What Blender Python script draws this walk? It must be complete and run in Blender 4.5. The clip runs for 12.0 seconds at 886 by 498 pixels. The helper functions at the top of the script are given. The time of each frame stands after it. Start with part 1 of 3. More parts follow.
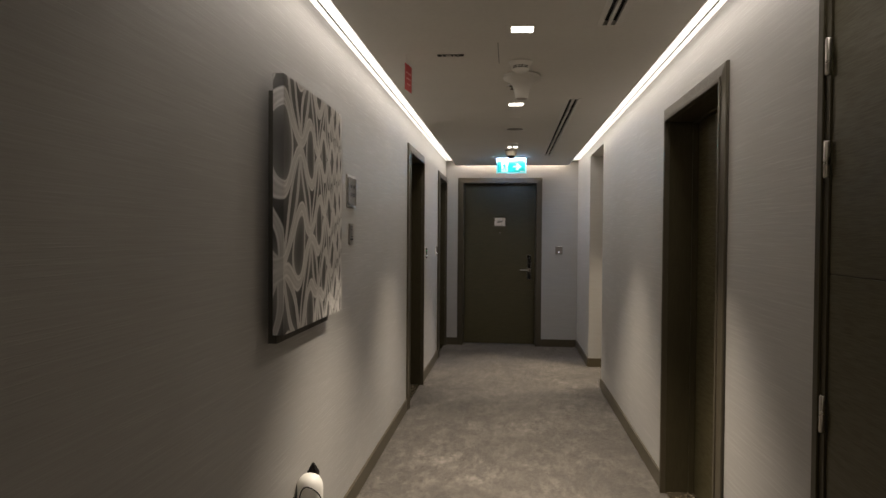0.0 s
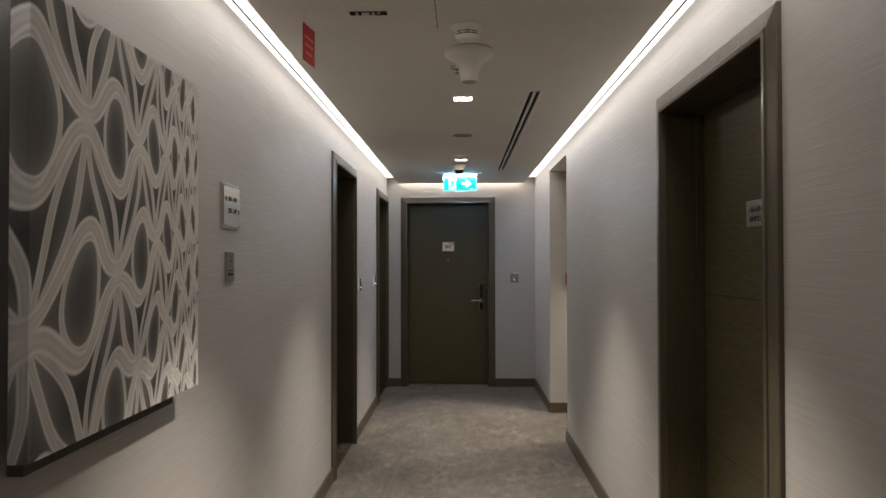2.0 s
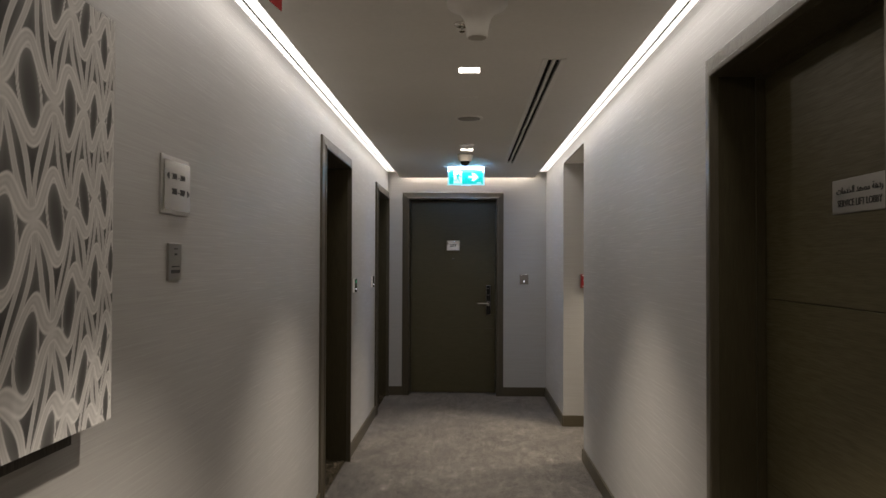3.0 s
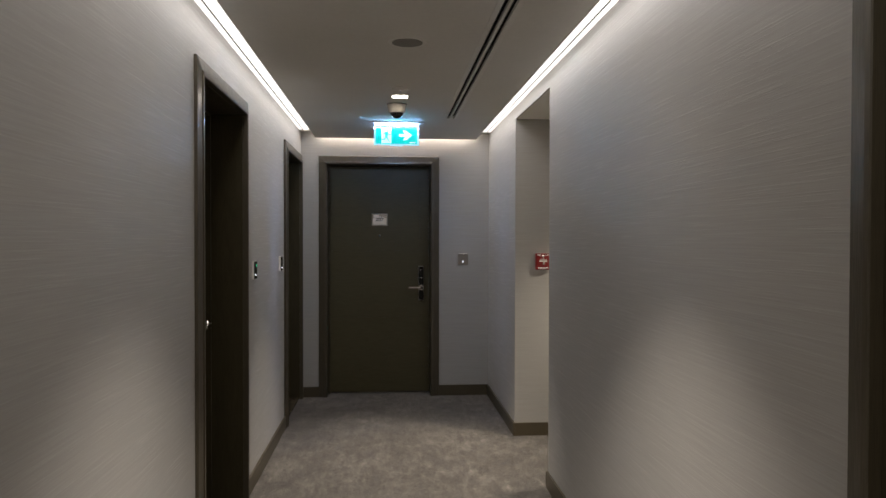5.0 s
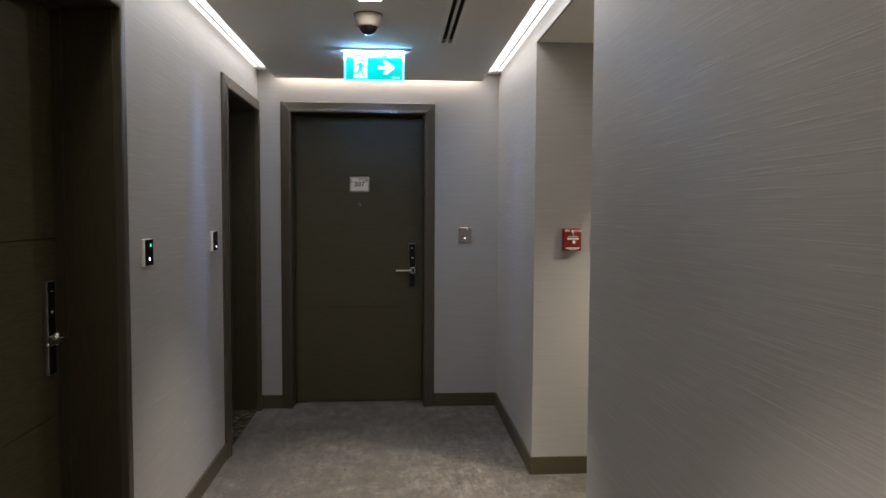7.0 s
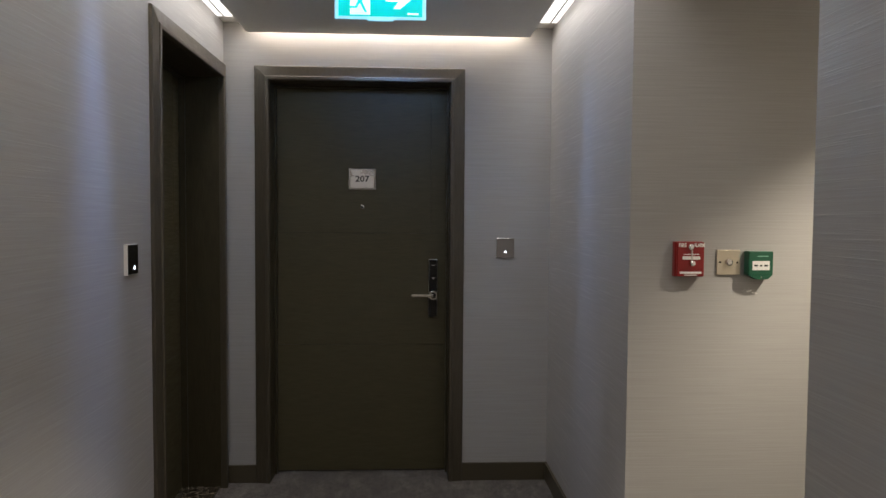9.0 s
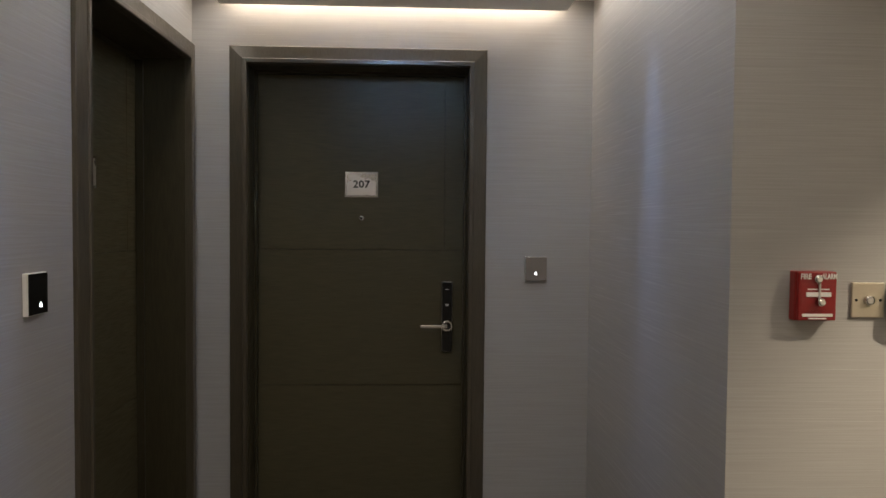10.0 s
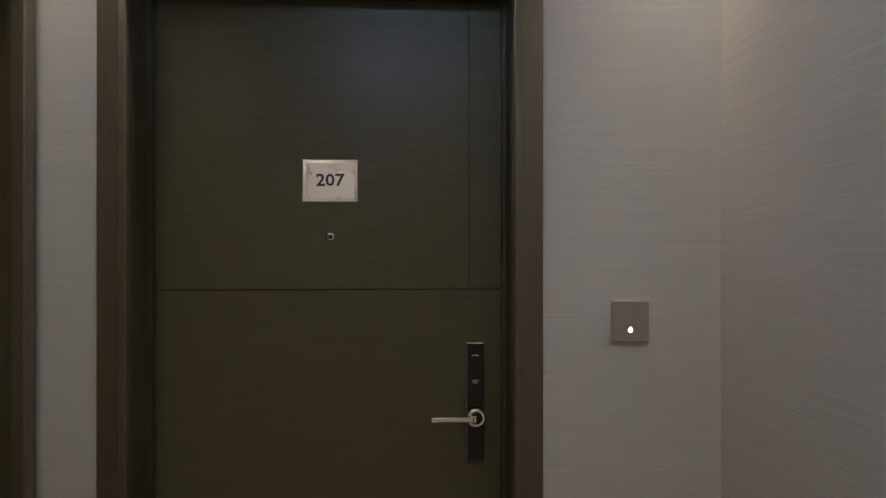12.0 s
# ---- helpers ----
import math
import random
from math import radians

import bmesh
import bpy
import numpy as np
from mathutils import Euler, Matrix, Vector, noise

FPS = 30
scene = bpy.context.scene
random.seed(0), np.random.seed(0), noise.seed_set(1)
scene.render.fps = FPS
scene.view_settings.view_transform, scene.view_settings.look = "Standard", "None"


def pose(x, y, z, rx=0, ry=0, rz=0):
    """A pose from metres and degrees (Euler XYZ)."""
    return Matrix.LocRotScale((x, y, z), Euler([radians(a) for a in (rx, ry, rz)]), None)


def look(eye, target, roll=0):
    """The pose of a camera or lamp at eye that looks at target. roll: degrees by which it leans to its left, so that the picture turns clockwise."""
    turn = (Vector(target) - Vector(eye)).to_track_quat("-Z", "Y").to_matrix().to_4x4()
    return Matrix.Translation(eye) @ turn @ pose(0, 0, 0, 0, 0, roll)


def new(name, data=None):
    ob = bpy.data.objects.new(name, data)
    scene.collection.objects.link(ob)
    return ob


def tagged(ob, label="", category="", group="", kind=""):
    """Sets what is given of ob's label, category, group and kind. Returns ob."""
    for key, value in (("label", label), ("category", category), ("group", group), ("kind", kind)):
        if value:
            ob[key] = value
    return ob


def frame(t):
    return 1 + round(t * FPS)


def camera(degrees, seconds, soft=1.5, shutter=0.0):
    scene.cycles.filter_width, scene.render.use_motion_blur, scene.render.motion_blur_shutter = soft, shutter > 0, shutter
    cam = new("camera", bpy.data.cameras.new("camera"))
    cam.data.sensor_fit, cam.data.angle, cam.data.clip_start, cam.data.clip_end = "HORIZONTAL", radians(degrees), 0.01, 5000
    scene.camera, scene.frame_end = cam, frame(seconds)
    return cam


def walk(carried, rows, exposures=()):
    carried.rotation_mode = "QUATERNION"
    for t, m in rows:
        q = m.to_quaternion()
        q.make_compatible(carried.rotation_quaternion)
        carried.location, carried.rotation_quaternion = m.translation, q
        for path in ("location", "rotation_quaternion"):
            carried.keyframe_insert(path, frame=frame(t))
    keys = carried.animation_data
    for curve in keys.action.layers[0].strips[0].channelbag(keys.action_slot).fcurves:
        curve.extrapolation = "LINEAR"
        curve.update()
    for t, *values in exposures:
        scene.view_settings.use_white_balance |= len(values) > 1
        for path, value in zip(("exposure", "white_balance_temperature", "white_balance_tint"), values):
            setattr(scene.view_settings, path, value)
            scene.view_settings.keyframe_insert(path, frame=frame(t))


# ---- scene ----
cam = camera(64.9, 12.0)
PATH = [
    (0, (0.186, 0.302, 1.478), (-0.003, 2.292, 1.438), 0.4),
    (0.5, (0.149, 0.56, 1.485), (0.053, 2.557, 1.449), -0.1),
    (1, (0.214, 0.842, 1.494), (0.149, 2.841, 1.472), -0.1),
    (1.5, (0.218, 1.106, 1.494), (0.19, 3.105, 1.507), -0.2),
    (2, (0.213, 1.379, 1.506), (0.161, 3.379, 1.536), -0.1),
    (2.5, (0.25, 1.672, 1.499), (0.155, 3.67, 1.543), 0.3),
    (2.9, (0.217, 1.864, 1.494), (0.126, 3.862, 1.53), -1.6),
    (3, (0.218, 1.931, 1.485), (0.148, 3.929, 1.52), 0.2),
    (3.2, (0.189, 2.045, 1.485), (0.133, 4.044, 1.512), -0.0),
    (5, (0.135, 3.113, 1.485), (0.293, 5.107, 1.454), 0.1),
    (5.5, (0.177, 3.443, 1.457), (0.349, 5.434, 1.385), 0.5),
    (6, (0.212, 3.783, 1.458), (0.392, 5.772, 1.36), 0.4),
    (6.5, (0.222, 4.161, 1.455), (0.414, 6.15, 1.359), 0.3),
    (6.7, (0.321, 4.298, 1.465), (0.472, 6.289, 1.355), 0.4),
    (8.3, (0.339, 5.405, 1.444), (0.454, 7.4, 1.356), 0.2),
    (8.5, (0.34, 5.534, 1.458), (0.444, 7.529, 1.372), 0.5),
    (9, (0.316, 5.882, 1.449), (0.415, 7.877, 1.359), 0.4),
    (9.5, (0.299, 6.245, 1.461), (0.382, 8.241, 1.375), 0.2),
    (10, (0.302, 6.577, 1.478), (0.384, 8.574, 1.409), 0.5),
    (10.5, (0.297, 6.922, 1.461), (0.384, 8.919, 1.406), 0.4),
    (11, (0.261, 7.25, 1.479), (0.354, 9.246, 1.411), 0.2),
    (11.5, (0.291, 7.573, 1.484), (0.373, 9.57, 1.441), 0.3),
    (12, (0.277, 7.882, 1.471), (0.37, 9.88, 1.473), -0.0),
]
walk(cam, [(t, look(eye, target, roll)) for t, eye, target, roll in PATH],
     ((0, 0.34, 6950, 10), (0.8, 0.58, 6750, 10), (1.6, 0.64, 6600, 10), (3.0, 0.38, 6600, 10), (5.5, 0.36, 6400, 10), (6.5, 0.54, 6350, 10), (8.5, 0.54, 6250, 10),
      (9.5, 0.46, 6700, 10), (10.5, 0.60, 7200, 10), (11.2, 0.86, 7600, 11), (12.0, 0.78, 7400, 11)))



# ---------------- light ----------------
world = bpy.data.worlds.new("world")
scene.world = world
world.use_nodes = True
world.node_tree.nodes["Background"].inputs[0].default_value = (0.03, 0.03, 0.035, 1)
world.node_tree.nodes["Background"].inputs[1].default_value = 0.3

WEST, EAST, NORTH, SOUTH = -0.668, 1.088, 9.668, -1.4
CEIL, SOFFIT, TOP = 2.405, 2.378, 2.475
ALC_S, ALC_N = 7.178, 8.28
COVE_START = 1.9
LIP_W, LIP_E, LIP_N = -0.528, 0.953, 9.592

WASH_W = 2.6
COVE_W, COVE_N, DOWN_W, SIGN_W = 11.0, 3.4, (300.0, 295.0, 215.0), 6.5


def area(name, m, sx, sy, watts, colour, spread=180):
    d = bpy.data.lights.new(name, "AREA")
    d.shape, d.size, d.size_y, d.energy, d.color = "RECTANGLE", sx, sy, watts, colour
    d.spread = radians(spread)
    ob = new(name, d)
    ob.matrix_world = m
    return ob


def spot(name, x, y, z, watts, degrees, colour, blend=0.6, radius=0.035):
    d = bpy.data.lights.new(name, "SPOT")
    d.energy, d.color, d.spot_size, d.spot_blend, d.shadow_soft_size = watts, colour, radians(degrees), blend, radius
    ob = new(name, d)
    ob.location = (x, y, z)
    return ob


COVE_RGB = (1.0, 0.945, 0.91)
DOWN_RGB = (1.0, 0.89, 0.76)
for x0, x1 in ((WEST + 0.042, LIP_W + 0.004), (LIP_E - 0.004, EAST - 0.042)):
    area("cove_lamp", pose((x0 + x1) / 2, (NORTH - 0.12 + COVE_START) / 2, TOP - 0.006), x1 - x0, NORTH - 0.12 - COVE_START, COVE_W, COVE_RGB, 145)
area("cove_lamp", pose((LIP_W + LIP_E) / 2, (LIP_N + NORTH) / 2 - 0.01, TOP - 0.006), LIP_E - LIP_W - 0.04, 0.055, COVE_N, (1.0, 0.86, 0.74))
# the first, behind the start, is unseen and added for general light
DOWNLIGHTS = ((0.23, -0.3), (0.236, 3.47), (0.225, 5.27), (0.213, 7.66))
for (x, y), watts in zip(DOWNLIGHTS, DOWN_W):
    spot("downlight_lamp", x, y, CEIL - 0.012, watts, 80, DOWN_RGB, 0.85)
spot("downlight_lamp", DOWNLIGHTS[3][0], DOWNLIGHTS[3][1], CEIL - 0.012, 190.0, 66, DOWN_RGB, 0.8)
for x, y in DOWNLIGHTS:
    area("downlight_wash", pose(x, y, CEIL - 0.006), 0.09, 0.064, WASH_W if y < 7 else WASH_W * 1.1, DOWN_RGB)
spot("side_lamp", 2.25, 7.55, SOFFIT - 0.012, 140.0, 110, (1.0, 0.87, 0.69), 0.6, 0.018)
# narrow blue spots added at the exit sign to throw streaks on both walls
for eye, aim, watts in (((0.02, 8.60, 2.33), (WEST, 8.12, 1.35), 20.0), ((0.39, 8.66, 2.33), (EAST, 8.87, 1.25), 12.0)):
    ob = spot("added_streak_lamp", 0, 0, 0, watts, 100, (0.28, 0.45, 1.0), 1.0, 0.02)
    ob.matrix_world = look(eye, aim) @ Matrix.Diagonal((0.13, 1, 1, 1))
area("sign_lamp", pose(0.203, 8.645, CEIL - 0.045, 0, 0, 0), 0.34, 0.036, SIGN_W, (0.58, 0.68, 1.0))


# ---------------- materials ----------------
def principled(name, colour, rough=0.5, metal=0.0, emit=None, strength=0.0):
    mat = bpy.data.materials.new(name)
    mat.use_nodes = True
    b = mat.node_tree.nodes["Principled BSDF"]
    b.inputs["Base Color"].default_value = (*colour, 1)
    b.inputs["Roughness"].default_value = rough
    b.inputs["Metallic"].default_value = metal
    if emit:
        b.inputs["Emission Color"].default_value = (*emit, 1)
        b.inputs["Emission Strength"].default_value = strength
    return mat


def node(mat, kind, **sets):
    n = mat.node_tree.nodes.new(kind)
    for key, value in sets.items():
        n.inputs[key].default_value = value
    return n


def link(mat, a, b):
    mat.node_tree.links.new(a, b)


def coords(mat, scale, rot=(0, 0, 0)):
    g = mat.node_tree.nodes.new("ShaderNodeNewGeometry")
    m = mat.node_tree.nodes.new("ShaderNodeMapping")
    m.inputs["Scale"].default_value = scale
    m.inputs["Rotation"].default_value = rot
    link(mat, g.outputs["Position"], m.inputs["Vector"])
    return m.outputs["Vector"]


def noise_of(mat, scale, size=1.0, detail=3.0, rough=0.55):
    n = node(mat, "ShaderNodeTexNoise", Scale=size, Detail=detail, Roughness=rough)
    link(mat, coords(mat, scale), n.inputs["Vector"])
    return n.outputs["Fac"]


def ramp(mat, fac, stops):
    r = mat.node_tree.nodes.new("ShaderNodeValToRGB")
    e = r.color_ramp.elements
    while len(e) < len(stops):
        e.new(0.5)
    for el, (at, c) in zip(e, stops):
        el.position, el.color = at, (*c, 1) if len(c) == 3 else c
    link(mat, fac, r.inputs["Fac"])
    return r.outputs["Color"]


def maths(mat, op, a, b=None, clamp=False):
    n = mat.node_tree.nodes.new("ShaderNodeMath")
    n.operation, n.use_clamp = op, clamp
    for i, v in enumerate((a, b)):
        if v is None:
            continue
        if isinstance(v, (int, float)):
            n.inputs[i].default_value = v
        else:
            link(mat, v, n.inputs[i])
    return n.outputs[0]


def mix(mat, fac, a, b, kind="MIX"):
    n = mat.node_tree.nodes.new("ShaderNodeMix")
    n.data_type, n.blend_type = "RGBA", kind
    for i, v in ((0, fac), (6, a), (7, b)):
        if isinstance(v, (int, float)):
            n.inputs[i].default_value = v
        elif isinstance(v, tuple):
            n.inputs[i].default_value = (*v, 1)
        else:
            link(mat, v, n.inputs[i])
    return n.outputs[2]


def bump(mat, height, strength, distance):
    b = node(mat, "ShaderNodeBump", Strength=strength, Distance=distance)
    link(mat, height, b.inputs["Height"])
    link(mat, b.outputs["Normal"], mat.node_tree.nodes["Principled BSDF"].inputs["Normal"])


def into(mat, socket, value):
    link(mat, value, mat.node_tree.nodes["Principled BSDF"].inputs[socket])


def make_wallpaper():
    """Vinyl wallcovering: fine horizontal threads with scattered proud slubs, slightly silky."""
    mat = principled("wallpaper", (0.4, 0.38, 0.36), 0.42)
    fine = noise_of(mat, (4.0, 4.0, 340.0), 1.0, 2.0)
    slub = noise_of(mat, (3.0, 3.0, 210.0), 1.0, 3.0, 0.6)
    clump = noise_of(mat, (1.3, 1.3, 46.0), 1.0, 5.0, 0.7)
    cloud = noise_of(mat, (1.2, 1.2, 1.2), 1.0, 5.0)
    ridge = ramp(mat, slub, ((0.54, (0, 0, 0)), (0.64, (0.7, 0.7, 0.7)), (0.72, (1, 1, 1))))
    ridge = maths(mat, "MULTIPLY", ridge, maths(mat, "ADD", clump, 0.15))
    col = ramp(mat, fine, ((0.35, (0.315, 0.304, 0.288)), (0.65, (0.352, 0.341, 0.324))))
    # slubs are painted paler, for the raking light they catch
    col = mix(mat, maths(mat, "MULTIPLY", ridge, 0.14), col, (0.50, 0.48, 0.455))
    col = mix(mat, 0.15, col, ramp(mat, cloud, ((0.3, (0.28, 0.27, 0.255)), (0.7, (0.40, 0.386, 0.367)))))
    into(mat, "Base Color", col)
    into(mat, "Roughness", ramp(mat, ridge, ((0.05, (0.50,) * 3), (0.45, (0.34,) * 3))))
    height = maths(mat, "ADD", maths(mat, "MULTIPLY", fine, 0.30), maths(mat, "MULTIPLY", ridge, 0.9))
    bump(mat, height, 0.5, 0.0006)
    b = mat.node_tree.nodes["Principled BSDF"]
    b.inputs["Anisotropic"].default_value = 0.88
    b.inputs["Specular IOR Level"].default_value = 0.40
    b.inputs["Sheen Weight"].default_value = 0.2
    b.inputs["Sheen Roughness"].default_value = 0.25
    t = mat.node_tree.nodes.new("ShaderNodeCombineXYZ")
    t.inputs[2].default_value = 1.0
    link(mat, t.outputs[0], b.inputs["Tangent"])
    return mat


def make_paint(name, colour, rough=0.6, grain=60.0, strength=0.08):
    mat = principled(name, colour, rough)
    n = noise_of(mat, (1, 1, 1), grain, 3.0)
    big = noise_of(mat, (1, 1, 1), 1.5, 2.0)
    c2 = tuple(c * 0.86 for c in colour)
    into(mat, "Base Color", mix(mat, maths(mat, "ADD", maths(mat, "MULTIPLY", n, 0.4), maths(mat, "MULTIPLY", big, 0.6)), c2, tuple(min(1, c * 1.1) for c in colour)))
    bump(mat, n, strength, 0.001)
    return mat


def make_carpet():
    mat = principled("carpet_pile", (0.1, 0.09, 0.08), 0.95)
    blotch = noise_of(mat, (8.0, 5.5, 1), 1.0, 8.0, 0.72)
    patch = noise_of(mat, (1.7, 1.4, 1), 1.0, 4.0, 0.6)
    scratch = noise_of(mat, (26.0, 7.0, 1), 1.0, 5.0, 0.7)
    tuft = noise_of(mat, (1, 1, 1), 105.0, 3.0, 0.7)
    speck = noise_of(mat, (1, 1, 1), 38.0, 4.0, 0.75)
    loops = node(mat, "ShaderNodeTexVoronoi", Scale=260.0)
    link(mat, coords(mat, (1, 1, 1)), loops.inputs["Vector"])
    f = maths(mat, "ADD", maths(mat, "MULTIPLY", blotch, 0.45), maths(mat, "MULTIPLY", scratch, 0.30))
    f = maths(mat, "ADD", f, maths(mat, "MULTIPLY", patch, 0.25))
    col = ramp(mat, f, ((0.39, (0.044, 0.037, 0.030)), (0.49, (0.078, 0.067, 0.055)), (0.56, (0.125, 0.109, 0.092)), (0.66, (0.26, 0.235, 0.205))))
    col = mix(mat, 0.75, col, ramp(mat, tuft, ((0.35, (0.42, 0.42, 0.42)), (0.65, (1.25, 1.25, 1.25)))), "MULTIPLY")
    col = mix(mat, 0.7, col, ramp(mat, speck, ((0.36, (0.55, 0.54, 0.53)), (0.5, (0.95, 0.95, 0.95)), (0.64, (1.6, 1.6, 1.6)))), "MULTIPLY")
    into(mat, "Base Color", mix(mat, 1.0, col, (1.0, 1.0, 1.0), "MULTIPLY"))
    h = maths(mat, "ADD", loops.outputs["Distance"], maths(mat, "MULTIPLY", tuft, 0.8))
    bump(mat, h, 0.7, 0.004)
    mat.node_tree.nodes["Principled BSDF"].inputs["Sheen Weight"].default_value = 0.15
    return mat


def make_wood(name, horizontal, dark=(0.041, 0.034, 0.0185), light=(0.058, 0.0485, 0.027), rough=0.34):
    """Open-pored oak, stained nearly black with an olive cast."""
    mat = principled(name, light, rough)
    mat.node_tree.nodes["Principled BSDF"].inputs["Specular IOR Level"].default_value = 0.22 if rough == 0.34 else 0.5
    tc = mat.node_tree.nodes.new("ShaderNodeTexCoord")
    mp = mat.node_tree.nodes.new("ShaderNodeMapping")
    mp.inputs["Scale"].default_value = (1.1, 9.0, 9.0) if horizontal else (9.0, 9.0, 1.1)
    link(mat, tc.outputs["Object"], mp.inputs["Vector"])
    warp = node(mat, "ShaderNodeTexNoise", Scale=0.9, Detail=2.0)
    link(mat, mp.outputs["Vector"], warp.inputs["Vector"])
    rings = maths(mat, "SINE", maths(mat, "MULTIPLY", warp.outputs["Fac"], 70.0))
    pores_map = mat.node_tree.nodes.new("ShaderNodeMapping")
    pores_map.inputs["Scale"].default_value = (14.0, 420.0, 420.0) if horizontal else (420.0, 420.0, 14.0)
    link(mat, tc.outputs["Object"], pores_map.inputs["Vector"])
    pores = node(mat, "ShaderNodeTexNoise", Scale=1.0, Detail=2.0)
    link(mat, pores_map.outputs["Vector"], pores.inputs["Vector"])
    f = maths(mat, "ADD", maths(mat, "MULTIPLY", rings, 0.045), pores.outputs["Fac"])
    into(mat, "Base Color", ramp(mat, f, ((0.32, dark), (0.72, light))))
    into(mat, "Roughness", ramp(mat, f, ((0.3, (rough + 0.16,) * 3), (0.7, (rough,) * 3))))
    bump(mat, f, 0.25, 0.0006)
    return mat


def make_steel(name, colour=(0.66, 0.63, 0.585), rough=0.30):
    mat = principled(name, colour, rough, 1.0)
    n = noise_of(mat, (1.0, 1.0, 1.0), 14.0, 3.0)
    into(mat, "Roughness", ramp(mat, n, ((0.3, (rough * 0.8,) * 3), (0.7, (rough * 1.25,) * 3))))
    return mat


def make_canvas():
    """Printed canvas: the print is a colour attribute worked out on the cloth, under a fine weave."""
    mat = principled("canvas_print", (0.4, 0.38, 0.36), 0.75)
    paint = mat.node_tree.nodes.new("ShaderNodeVertexColor")
    paint.layer_name = "print"
    streak = noise_of(mat, (1, 46, 6), 1.0, 3.0)
    cloud = noise_of(mat, (1, 7, 5), 1.0, 3.0)
    col = mix(mat, 0.22, paint.outputs["Color"], ramp(mat, streak, ((0.3, (0.55, 0.55, 0.55)), (0.7, (1, 1, 1)))), "MULTIPLY")
    col = mix(mat, 0.3, col, ramp(mat, cloud, ((0.32, (0.62, 0.62, 0.62)), (0.62, (1, 1, 1)))), "MULTIPLY")
    into(mat, "Base Color", col)
    weave = noise_of(mat, (1, 1, 1), 900.0, 1.0)
    bump(mat, weave, 0.15, 0.0005)
    return mat


WALLPAPER = make_wallpaper()
CEILING = make_paint("ceiling_paint", (0.82, 0.80, 0.76), 0.85, 40.0, 0.05)
CARPET = make_carpet()
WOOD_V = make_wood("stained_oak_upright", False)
# paler copy of the oak; light on the door leaves is put into its colour
WOOD_H = make_wood("stained_oak_level_lit", True, (0.058, 0.0495, 0.0255), (0.080, 0.0685, 0.037))
TRIM = make_wood("trim_oak", False, (0.047, 0.0375, 0.0225), (0.066, 0.054, 0.033), 0.36)
for gloss in TRIM.node_tree.nodes:
    if gloss.type == "BSDF_PRINCIPLED":
        gloss.inputs["Coat Weight"].default_value = 0.35
        gloss.inputs["Coat Roughness"].default_value = 0.22
BASE = make_paint("baseboard_paint", (0.066, 0.054, 0.033), 0.36, 90.0, 0.04)
STEEL = make_steel("brushed_steel")
CHROME = principled("polished_chrome", (0.78, 0.76, 0.73), 0.12, 1.0)
GUNMETAL = principled("steel_frame", (0.55, 0.53, 0.50), 0.3, 1.0)
BLACK = principled("black_glass", (0.007, 0.007, 0.007), 0.16)
BLACK.node_tree.nodes["Principled BSDF"].inputs["Specular IOR Level"].default_value = 0.3
DARK = principled("dark_void", (0.006, 0.006, 0.006), 0.9)
DULL = principled("dull_steel", (0.36, 0.345, 0.32), 0.36, 1.0)
INK = principled("black_ink", (0.02, 0.018, 0.016), 0.6)
WHITE = make_paint("white_plastic", (0.84, 0.82, 0.78), 0.4, 120.0, 0.02)
SHELL = make_paint("camera_shell", (0.42, 0.39, 0.34), 0.45, 120.0, 0.02)
CREAM = make_paint("brassy_plate", (0.50, 0.44, 0.34), 0.38, 120.0, 0.02)
CREAM.node_tree.nodes["Principled BSDF"].inputs["Metallic"].default_value = 0.55
RED = make_paint("red_enamel", (0.23, 0.009, 0.009), 0.3, 80.0, 0.02)
GREEN = make_paint("green_plastic", (0.010, 0.080, 0.042), 0.35, 80.0, 0.02)
LABEL = principled("white_print", (0.75, 0.73, 0.70), 0.6)
REDCARD = make_paint("red_card", (0.50, 0.03, 0.035), 0.55, 80.0, 0.02)
PALE = principled("pale_print", (0.75, 0.35, 0.33), 0.6)
TAUPE = principled("taupe_glass", (0.20, 0.175, 0.15), 0.22)
STONE = make_paint("threshold_marble", (0.075, 0.062, 0.042), 0.16, 14.0, 0.03)
into(STONE, "Base Color", ramp(STONE, noise_of(STONE, (1, 1, 1), 16.0, 4.0, 0.6), ((0.40, (0.030, 0.024, 0.016)), (0.478, (0.085, 0.070, 0.047)), (0.492, (0.26, 0.23, 0.18)), (0.506, (0.080, 0.066, 0.045)), (0.62, (0.045, 0.036, 0.025)))))
LAMP = principled("lamp_diffuser", (0.9, 0.9, 0.9), 0.5, 0, (1.0, 0.93, 0.84), 9.0)
GROOVE = principled("groove_grey", (0.08, 0.08, 0.08), 0.7)
COVEGLOW = principled("cove_glow", (0.8, 0.8, 0.8), 0.6, 0, (1.0, 0.95, 0.9), 1.0)
TUBE = principled("sign_tube", (0.9, 0.9, 0.9), 0.4, 0, (0.30, 0.50, 1.0), 34.0)
EXIT_GREEN = principled("exit_green", (0.0, 0.35, 0.30), 0.3, 0, (0.0, 0.50, 0.46), 0.8)
EXIT_WHITE = principled("exit_white", (0.8, 0.9, 0.9), 0.3, 0, (0.62, 0.93, 0.93), 0.8)
EXIT_EDGE = principled("exit_edge", (0.5, 0.8, 0.9), 0.2, 0, (0.25, 0.62, 0.80), 0.8)
DOT_WHITE = principled("indicator_white", (0.9, 0.9, 0.9), 0.5, 0, (0.85, 0.88, 1.0), 4.0)
DOT_GREEN = principled("indicator_green", (0.1, 0.8, 0.4), 0.5, 0, (0.05, 0.8, 0.35), 1.6)
CANVAS = make_canvas()


